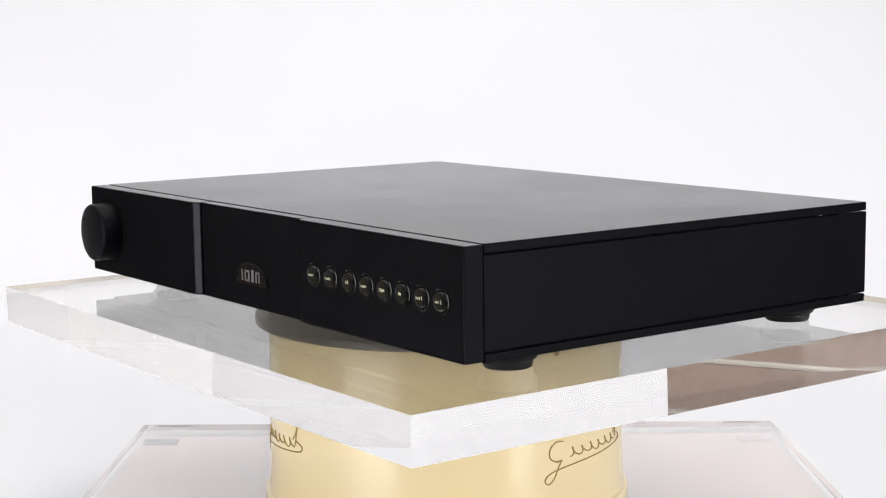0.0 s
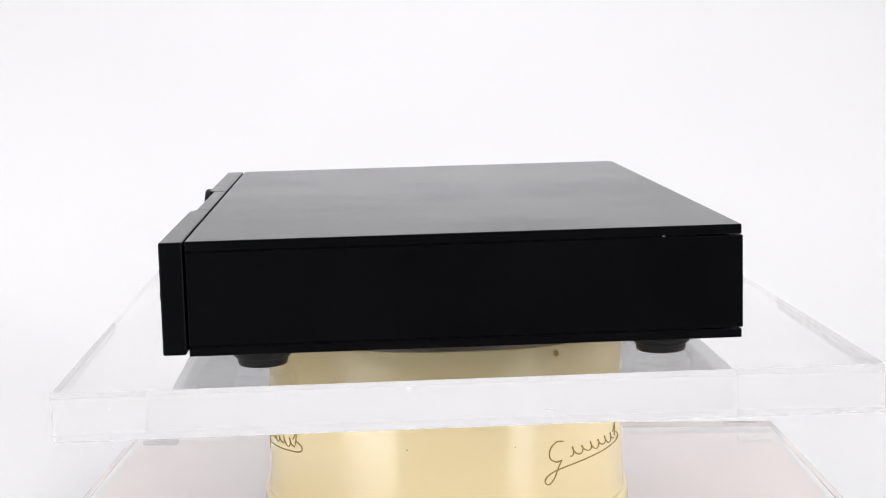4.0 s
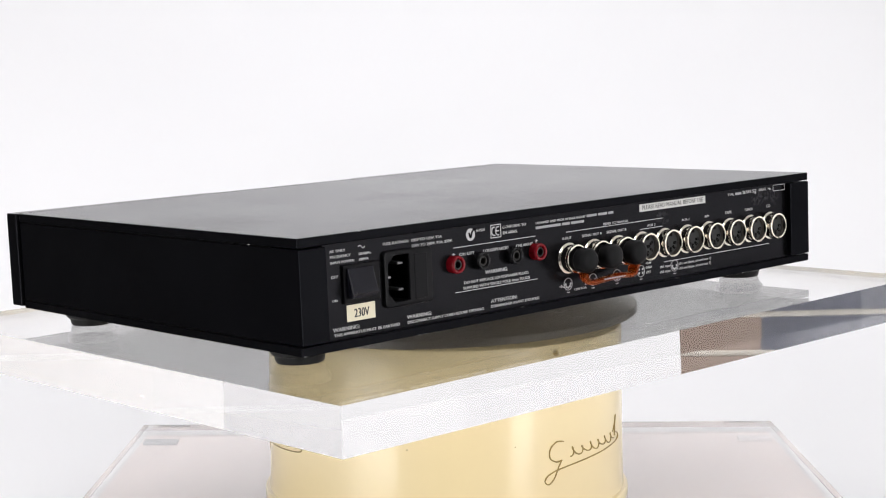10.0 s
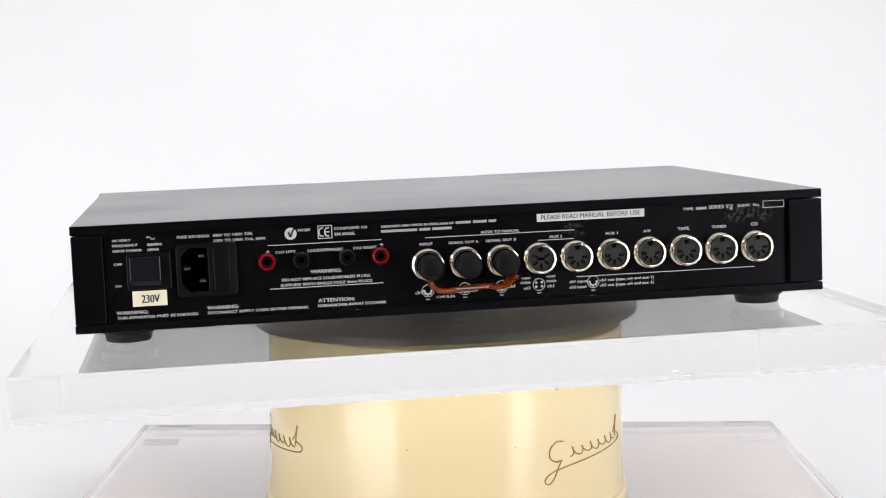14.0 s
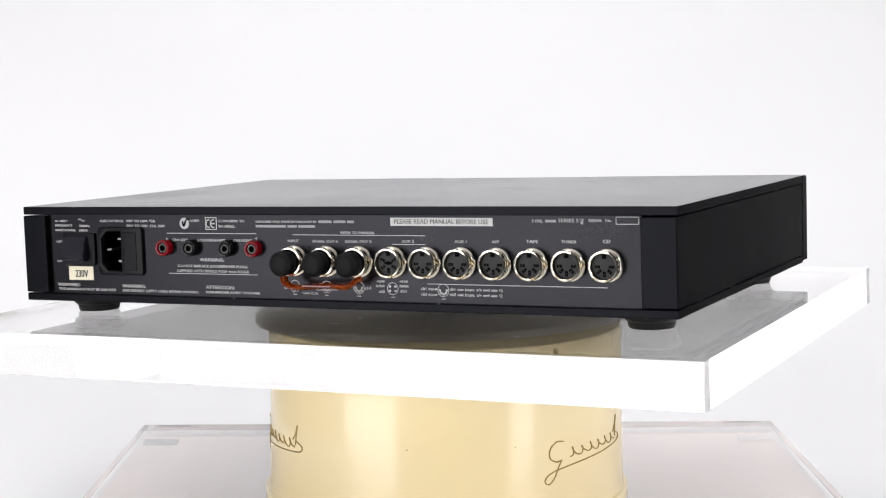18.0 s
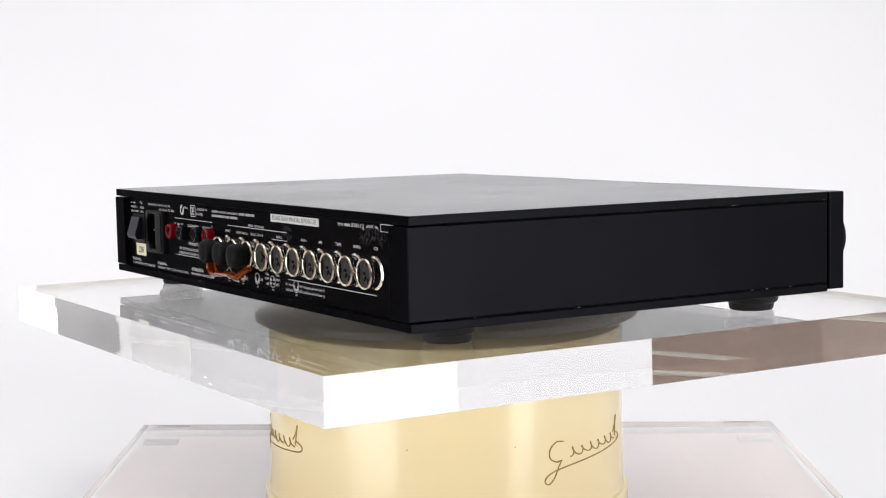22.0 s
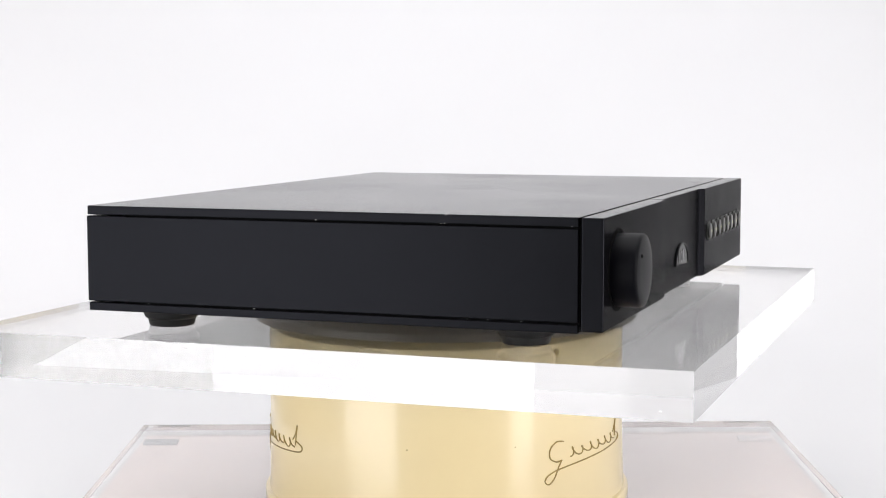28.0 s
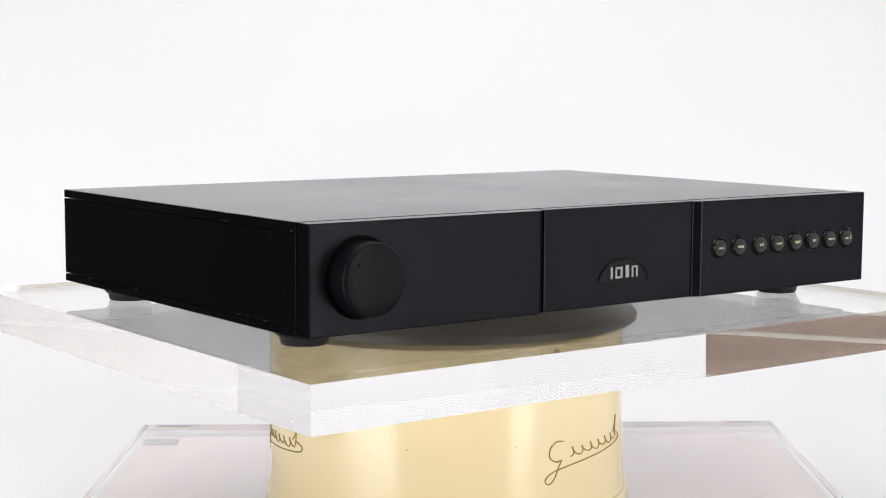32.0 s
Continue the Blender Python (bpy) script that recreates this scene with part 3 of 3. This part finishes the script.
def make_rear_print():
    k = 0.001
    for words, a, b, z in (("AC ONLY", 205.6, 195.4, 60.2), ("FREQUENCY", 205.4, 192.0, 57.3), ("INPUT POWER:", 205.4, 189.6, 54.3), ("50/60Hz", 186.7, 178.4, 57.1), ("180VA", 186.5, 180.2, 54.2),
                           ("OFF", 205.3, 200.8, 46.9), ("ON", 205.2, 202.0, 34.9), ("FUSE RATINGS:", 170.1, 152.4, 60.2), ("100V TO 120V: T2A", 150.2, 128.6, 60.2), ("200V TO 240V: T1A, 250V.", 150.3, 121.0, 57.2),
                           ("WARNING:", 205.7, 188.2, 19.5), ("THIS APPARATUS MUST BE EARTHED", 205.1, 160.8, 16.9), ("WARNING:", 155.6, 138.1, 19.5), ("DISCONNECT SUPPLY CORD BEFORE OPENING.", 155.3, 99.0, 16.9),
                           ("ATTENTION:", 93.6, 73.0, 19.9), ("DEBRANCHER AVANT D'OUVRIR", 93.7, 55.2, 17.2), ("CONFORMS TO", 82.7, 64.2, 60.4), ("EN 60065.", 82.5, 71.0, 57.2), ("N1501", 103.0, 96.5, 60.6),
                           ("CH1 LEFT", 116.3, 105.0, 48.8), ("LOUDSPEAKERS", 98.0, 78.4, 48.7), ("CH2 RIGHT", 72.5, 59.1, 48.8), ("+", 121.6, 119.4, 48.7), ("+", 57.4, 55.2, 49.4),
                           ("WARNING:", 97.2, 79.7, 36.6), ("DO NOT REPLACE LOUDSPEAKER PLUGS", 113.3, 63.5, 32.9), ("SUPPLIED WITH SINGLE POLE 4mm PLUGS", 114.2, 62.5, 29.9),
                           ("DESIGNED AND MADE IN ENGLAND BY", 56.1, 14.4, 60.2), ("REFER TO MANUAL", -1.1, -23.4, 53.9), ("INPUT", 34.6, 27.0, 48.8), ("SIGNAL OUT A", 17.9, 0.7, 48.8), ("SIGNAL OUT B", -3.6, -21.2, 48.8),
                           ("AUX 2", -40.6, -48.2, 49.2), ("AUX 1", -73.6, -81.0, 49.3), ("A/V", -96.4, -100.8, 49.4), ("TAPE", -117.0, -124.0, 49.6), ("TUNER", -137.6, -146.4, 49.7), ("CD", -161.4, -165.6, 50.0),
                           ("TYPE:", -120.4, -127.0, 60.9), ("SERIES 5", -136.0, -147.8, 61.1), ("SERIAL  No.", -153.5, -167.0, 61.4),
                           ("+24V", -23.6, -28.8, 26.0), ("0.05A", -23.0, -28.8, 23.4), ("ch2", -24.8, -28.6, 20.2), ("+24V", -38.2, -43.6, 26.2), ("0.05A", -38.2, -44.0, 23.6), ("ch1", -38.6, -42.4, 20.6), ("+24V 0.2A", 26.2, 15.4, 18.2),
                           ("ch2", 38.2, 33.8, 21.2), ("ch2", 16.4, 12.6, 20.6), ("ch1", 6.2, 2.4, 20.8), ("ch1", -15.8, -19.6, 21.8),
                           ("ch1 input", -51.8, -62.0, 22.4), ("ch2 input", -51.7, -61.8, 19.2), ("ch1 out (tape, a/v and aux 1)", -69.8, -101.9, 22.4), ("ch2 out (tape, a/v and aux 1)", -69.7, -101.8, 19.4)):
        say(words, a * k, b * k, z * k)
    for a, b, z in ((120.3, 56.2, 53.6), (120.3, 56.3, 29.0), (31.2, -55.5, 53.2), (-34.1, -55.3, 48.2), (-55.9, -163.5, 25.9)):
        strip(a * k, b * k, (z - 0.2) * k, (z + 0.2) * k)
    # maker's name, address and model: plain bars
    for a, b, z in ((13.4, 4.6, 60.2), (3.4, -4.6, 60.2), (-5.6, -10.1, 60.2), (56.3, 35.6, 57.4), (34.4, 28.0, 57.4), (27.0, 15.8, 57.4), (-128.4, -134.8, 61.0)):
        strip(a * k, b * k, z * k, (z + 1.5) * k, M_DIM, "printed_bar")
    # mains wave sign
    part("wave_sign", tube([((186.8 - 0.45 * n) * k, Y + 0.0001, (61.4 + 0.8 * math.sin(n * 0.63)) * k) for n in range(11)], 0.00026, 5), M_PRINT, amp)
    # round tick mark and boxed mark
    part("tick_mark", lathe([(0, 0.0001), (0.0034, 0.0001), (0.0034, -0.0002), (0, -0.0002)], rear(0.1072, 0.0596), 32), M_PRINT, amp, "round white compliance mark")
    tick = [(-0.0012, 0.0012), (-0.0002, -0.0016), (0.0016, 0.0022), (0.0040, 0.0026)]
    bm = tube([rear(0.1072, 0.0596, Y + 0.0001) @ Vector((x, z, 0)) for x, z in tick], 0.00055, 6)
    part("tick", bm, M_BACK, amp)
    cx, cz = 0.0879, 0.0596
    bm = bmesh.new()
    for x0, x1, z0, z1 in ((-4.1, 4.1, 3.3, 3.8), (-4.1, 4.1, -3.8, -3.3), (-4.1, -3.6, -3.3, 3.3), (3.6, 4.1, -3.3, 3.3)):
        box(cx + x0 * k, cx + x1 * k, Y - 0.0003, Y + 0.00012, cz + z0 * k, cz + z1 * k, bm=bm)
    for ox in (1.5, -1.7):
        pts = [rear(cx + ox * k, cz, Y + 0.0001) @ Vector((1.9 * k * math.cos(a), 2.3 * k * math.sin(a), 0)) for a in [radians(70 + 22 * n) for n in range(11)]]
        tube(pts, 0.00042, 5, bm)
    box(cx - 2.6 * k, cx - 0.2 * k, Y - 0.0003, Y + 0.00015, cz - 0.35 * k, cz + 0.35 * k, bm=bm)
    part("conformity_mark", bm, M_PRINT, amp, "white boxed conformity mark")
    # empty serial number box
    bm = bmesh.new()
    for x0, x1, z0, z1 in ((-182.0, -168.9, 63.8, 64.2), (-182.0, -168.9, 60.0, 60.4), (-169.3, -168.9, 60.4, 63.8), (-182.0, -181.6, 60.4, 63.8)):
        box(x0 * k, x1 * k, Y - 0.0003, Y + 0.00012, z0 * k, z1 * k, bm=bm)
    part("serial_box", bm, M_PRINT, amp)
    # rubbed spots beside the serial number
    for x, z, w, h, turn in ((-149.7, 61.0, 0.9, 1.2, 20), (-150.2, 62.6, 0.5, 0.7, 60), (-148.6, 62.8, 0.6, 0.4, 0)):
        bm = lathe([(1, 0), (0.7, 0.0001), (0, 0.00012)], rear(x * k, z * k) @ Matrix.Rotation(radians(turn), 4, "Z") @ Matrix.Diagonal((w * k, h * k, 1, 1)), 9)
        part("scuff", bm, M_DIM, amp, "small rubbed patch")
    # pin diagrams
    for x, z, dots in ((30.9, 22.8, (180, 225, 270, 315, 0)), (9.5, 22.8, (180, 225, 270, 315, 0)), (-11.9, 22.8, (180, 225, 270, 315, 0)), (-33.8, 22.7, (35, 145, 215, 325)), (-65.8, 22.4, (180, 225, 270, 315, 0))):
        bm = lathe([(0.0033, 0), (0.0036, 0), (0.0036, 0.00015), (0.0033, 0.00015)], rear(x * k, z * k), 28, closed=True)
        for a in dots:
            lathe([(0.00072, 0), (0.00072, 0.00015), (0, 0.00015)], rear((x + 2.1 * math.cos(radians(a))) * k, (z + 2.1 * math.sin(radians(a))) * k), 8, bm)
        box((x - 1.2) * k, (x + 1.2) * k, Y - 0.0003, Y + 0.00012, (z - 5.1) * k, (z - 4.7) * k, bm=bm)
        part("pin_diagram", bm, M_PRINT, amp, "printed socket pin diagram")
    # stickers
    tag = part("voltage_sticker", box(0.1773, 0.1962, Y - 0.0003, Y + 0.0003, 0.0236, 0.0322), M_CREAM_TAG, amp, "cream mains voltage sticker")
    bm = lettering("230V", 0.0098, bold=0.00035)
    bm.transform(Matrix.Translation((0, 0.0002, 0)) @ rear(0.1914, 0.0255) @ Matrix.Diagonal((1, 1.35, 1, 1)))
    part("lettering", bm, M_INK, tag)
    note = part("manual_sticker", box(-0.0973, -0.0338, Y - 0.0003, Y + 0.0003, 0.0588, 0.0634), M_WHITE_TAG, amp, "white read-the-manual sticker")
    bm = lettering("PLEASE READ MANUAL BEFORE USE", 0.0585, bold=0.0001)
    bm.transform(Matrix.Translation((0, 0.0002, 0)) @ rear(-0.0362, 0.0600))
    part("lettering", bm, M_INK, note)


make_rear_print()


def slot(p, angle):
    """A flat dark tab that paints the shade of a short radial slot in a socket's insert."""
    bm = box(-0.0014, 0.0014, -0.00075, 0.00075, -0.0002, 0.00015)
    bm.transform(p @ Matrix.Rotation(radians(180 - angle), 4, "Z"))
    return bm


def make_rear_fittings():
    # rocker switch
    sw = part("power_switch", box(0.1742, 0.1985, Y - 0.002, Y + 0.0018, 0.0330, 0.0532, 0.0006), M_PLASTIC, amp, "black rocker power switch")
    rocker = prism([(0, 0.0515), (0.0022, 0.0515), (0.0062, 0.0385), (0.0048, 0.0358), (0, 0.0358)], 0, 0.0170)
    rocker.transform(Matrix(((0, -1, 0, 0.1968), (1, 0, 0, Y + 0.001), (0, 0, 1, 0), (0, 0, 0, 1))))
    bmesh.ops.recalc_face_normals(rocker, faces=rocker.faces[:])
    bmesh.ops.bevel(rocker, geom=rocker.edges[:], offset=0.0006, segments=2, profile=0.5, affect="EDGES")
    part("rocker", rocker, M_ROCKER, sw)
    # mains inlet with fuse drawer
    inlet = new("mains_inlet")
    inlet.parent = amp
    inlet["label"] = "black three-pin mains inlet with fuse drawer"
    mouth = [(0.1539, 0.0300), (0.1644, 0.0300), (0.1688, 0.0345), (0.1688, 0.0500), (0.1644, 0.0545), (0.1539, 0.0545)]
    part("inlet_frame", pierced(rounded(0.1378, 0.1714, 0.0272, 0.0572, 0.0028), mouth, Y - 0.0005, Y + 0.0022, 0.0007), M_PLASTIC, inlet, smooth=True)
    bm = prism(mouth, Y - 0.0140, Y + 0.0012)
    bmesh.ops.delete(bm, geom=[face for face in bm.faces if face.normal.y > 0.9], context="FACES_ONLY")
    bmesh.ops.reverse_faces(bm, faces=bm.faces[:])
    part("inlet_cavity", bm, M_HOLE_SHADE, inlet, "deep moulded pin cavity")
    part("fuse_drawer", box(0.1420, 0.1508, Y + 0.001, Y + 0.0026, 0.0300, 0.0541, 0.0004), M_PLASTIC, inlet)
    for x, z in ((0.1572, 0.0496), (0.1656, 0.0428), (0.1572, 0.0356)):
        part("pin", box(x - 0.0018, x + 0.0018, Y - 0.0138, Y - 0.0018, z - 0.0007, z + 0.0007, 0.0002, 1), M_STEEL, inlet)
    # loudspeaker sockets
    ring = [(0.0031, 0.0006), (0.0031, 0.0044), (0.0035, 0.0052), (0.0043, 0.0054), (0.0049, 0.0048), (0.0050, 0.0040), (0.0050, 0.0)]
    for x, mat, label in ((0.1212, M_RED, "red loudspeaker socket"), (0.1022, M_GLOSS, "black loudspeaker socket"), (0.0764, M_GLOSS, "black loudspeaker socket"), (0.0574, M_RED, "red loudspeaker socket")):
        s = part("speaker_socket", lathe(ring, rear(x, 0.0448), 40), mat, amp, label, smooth=True)
        part("bore", lathe([(0.0031, 0.0008), (0, 0.0008)], rear(x, 0.0448), 24), M_HOLE_SHADE, s)
        part("sleeve", lathe([(0.0019, 0.0008), (0.0019, 0.0040), (0.0021, 0.0043), (0.0026, 0.0043), (0.0028, 0.0040), (0.0028, 0.0008)], rear(x, 0.0448), 24), M_SLEEVE, s, "dull metal contact sleeve", smooth=True)
    # ten round sockets, three of them plugged
    shell = [(0.0090, 0.0), (0.0090, 0.0010), (0.0083, 0.0014), (0.0079, 0.0018), (0.0079, 0.0056), (0.0084, 0.0061), (0.0086, 0.0074), (0.0083, 0.0081), (0.0075, 0.0083), (0.0072, 0.0080), (0.0071, 0.0010)]
    for n in range(10):
        x, z = 0.0304 - 0.02158 * n, 0.0380
        s = part("din_socket", lathe(shell, rear(x, z), 48), M_CHROME, amp, "round nickel-plated audio socket", smooth=True)
        part("insert", lathe([(0.0072, 0.0046), (0.0069, 0.0052), (0, 0.0054)], rear(x, z), 32), M_HOLE_SHADE if n < 3 else M_INSERT, s)
        if n >= 3:
            # Notch and contact slots are flat dark patches for shaded openings.
            part("key_notch", box(x - 0.0012, x + 0.0012, Y + 0.0052, Y + 0.0058, z + 0.0042, z + 0.0064), M_HOLE_SHADE, s)
            if n == 3:
                part("contact", lathe([(1, 0), (1, 0.00012), (0, 0.00015)], rear(x, z, Y + 0.0055) @ Matrix.Diagonal((0.0026, 0.0010, 1, 1)), 16), M_HOLE_SHADE, s)
            for a in (150, 30, 212, 328, 270) if n == 3 else (180, 222, 270, 318, 360):
                p = rear(x + 0.0040 * math.cos(radians(a)), z + 0.0040 * math.sin(radians(a)) - 0.0002, Y + 0.0055)
                part("contact", slot(p, a), M_HOLE_SHADE, s)
                part("pin_tip", lathe([(0.0003, 0), (0.0003, 0.0003), (0, 0.0004)], p, 6), M_SLEEVE, s)
    # three shorting plugs joined by an amber link
    for n in range(3):
        x, z = 0.0304 - 0.02158 * n, 0.0376
        part("link_plug", lathe([(0.0064, 0.0050), (0.0064, 0.0098), (0.0069, 0.0102), (0.0072, 0.0112), (0.0074, 0.0150), (0.0072, 0.0168), (0.0063, 0.0182), (0.0045, 0.0189), (0, 0.0192)], rear(x, z), 40), M_CAP, amp, "rounded black moulded link plug", smooth=True)
    pts = [(0.0307, 0.0140, 0.0300), (0.0296, 0.0140, 0.0262), (0.0237, 0.0140, 0.0238), (0.0127, 0.0140, 0.0245), (0.0010, 0.0140, 0.0252), (-0.0095, 0.0140, 0.0245), (-0.0134, 0.0130, 0.0262), (-0.0158, 0.0115, 0.0282), (-0.0186, 0.0100, 0.0292)]
    bm = tube([(x, Y + y - 0.0015, z) for x, y, z in pts], 0.0034, 14, flat=0.5)
    strap = part("link_strap", bm, M_AMBER, amp, "translucent amber flat link strap", smooth=True)
    for n in range(9):
        x = 0.0160 - 0.0021 * n
        part("printed_bar", box(x - 0.0007, x + 0.0007, Y + 0.0155, Y + 0.0160, 0.0247, 0.0254), M_DIM, strap)


make_rear_fittings()


# ---- brown tiling, its bluish gloss painted in, and an assumed window on the west wall, seen through the slab's edges ----
def make_tiling():
    z0, h, gap = FLOOR_Z, 0.1133, 0.014
    part("grout", box(-2.3, -2.292, -0.78, 1.62, z0, z0 + 24 * h), M_GROUT, wall_w, "pale grout bed")
    # The outer strips carry the painted bluish gloss, the middle ones plain brown.
    for y0, y1, mat, label in ((-0.78, 0.02, M_TILE_SHEEN, "narrow brown glazed tile strip, bluish gloss and shade painted in"), (0.02, 1.22, M_TILE, "narrow brown glazed tile strip"), (1.22, 1.62, M_TILE_SHEEN, "narrow brown glazed tile strip, bluish gloss and shade painted in")):
        first = part("tile", box(0, 0.012, 0.0005, y1 - y0 - 0.0005, gap / 2, h - gap / 2), mat, wall_w, label)
        first.location = (-2.296, y0, z0)
        for k in range(1, 24):
            tile = new("tile", first.data)
            tile.parent = wall_w
            tile.location = (-2.296, y0, z0 + k * h)
    # Window assumed; a pale bluish gloss is put into its pane colour.
    window = tagged(new("window_1"), "assumed tall window, panes painted pale blue, in a white frame", "window", kind="structure")
    window.location = (-2.298, -1.12, FLOOR_Z)
    for y in (-0.32, 0.29):
        part("window_frame", box(0, 0.03, y, y + 0.03, 0.2, 2.2, 0.003), M_WALL, window)
    for z in (0.2, 1.15, 2.17):
        part("window_frame", box(0, 0.03, -0.29, 0.29, z, z + 0.03, 0.003), M_WALL, window)
    for z in (0.23, 1.18):
        part("pane", box(0.008, 0.014, -0.29, 0.29, z, z + (0.92 if z < 1 else 0.99)), M_GREYPANE, window)


make_tiling()


# ---- movement: the platform turns steadily and carries the amplifier ----
def motions():
    lean, wobble = pose(0, 0, 0, 0, -0.63, 0), pose(0, 0, 0, 0.573, 1.215, 0)
    angles = ((0, -53.79), (1, -61.89), (2, -70.18), (3, -78.64), (3.5, -82.88), (5.5, -99.85), (6, -104.10), (7, -112.56), (8, -120.93), (9, -129.22), (10, -137.58), (11, -146.02), (12, -154.44), (13, -162.87), (14, -171.38), (14.5, -175.64),
              (16.5, -192.79), (17, -197.04), (18, -205.43), (19, -213.82), (20, -222.26), (21, -230.64), (22, -238.99), (23, -247.42), (24, -255.83), (25, -264.31), (25.5, -268.54), (27.5, -285.41), (28, -289.61), (29, -297.94), (30, -306.23), (31, -314.67), (32, -323.25))
    rows = [(t, lean @ pose(0, 0, 0, 0, 0, a) @ wobble) for t, a in angles]
    walk(platform, rows)
    walk(amp, rows)


motions()
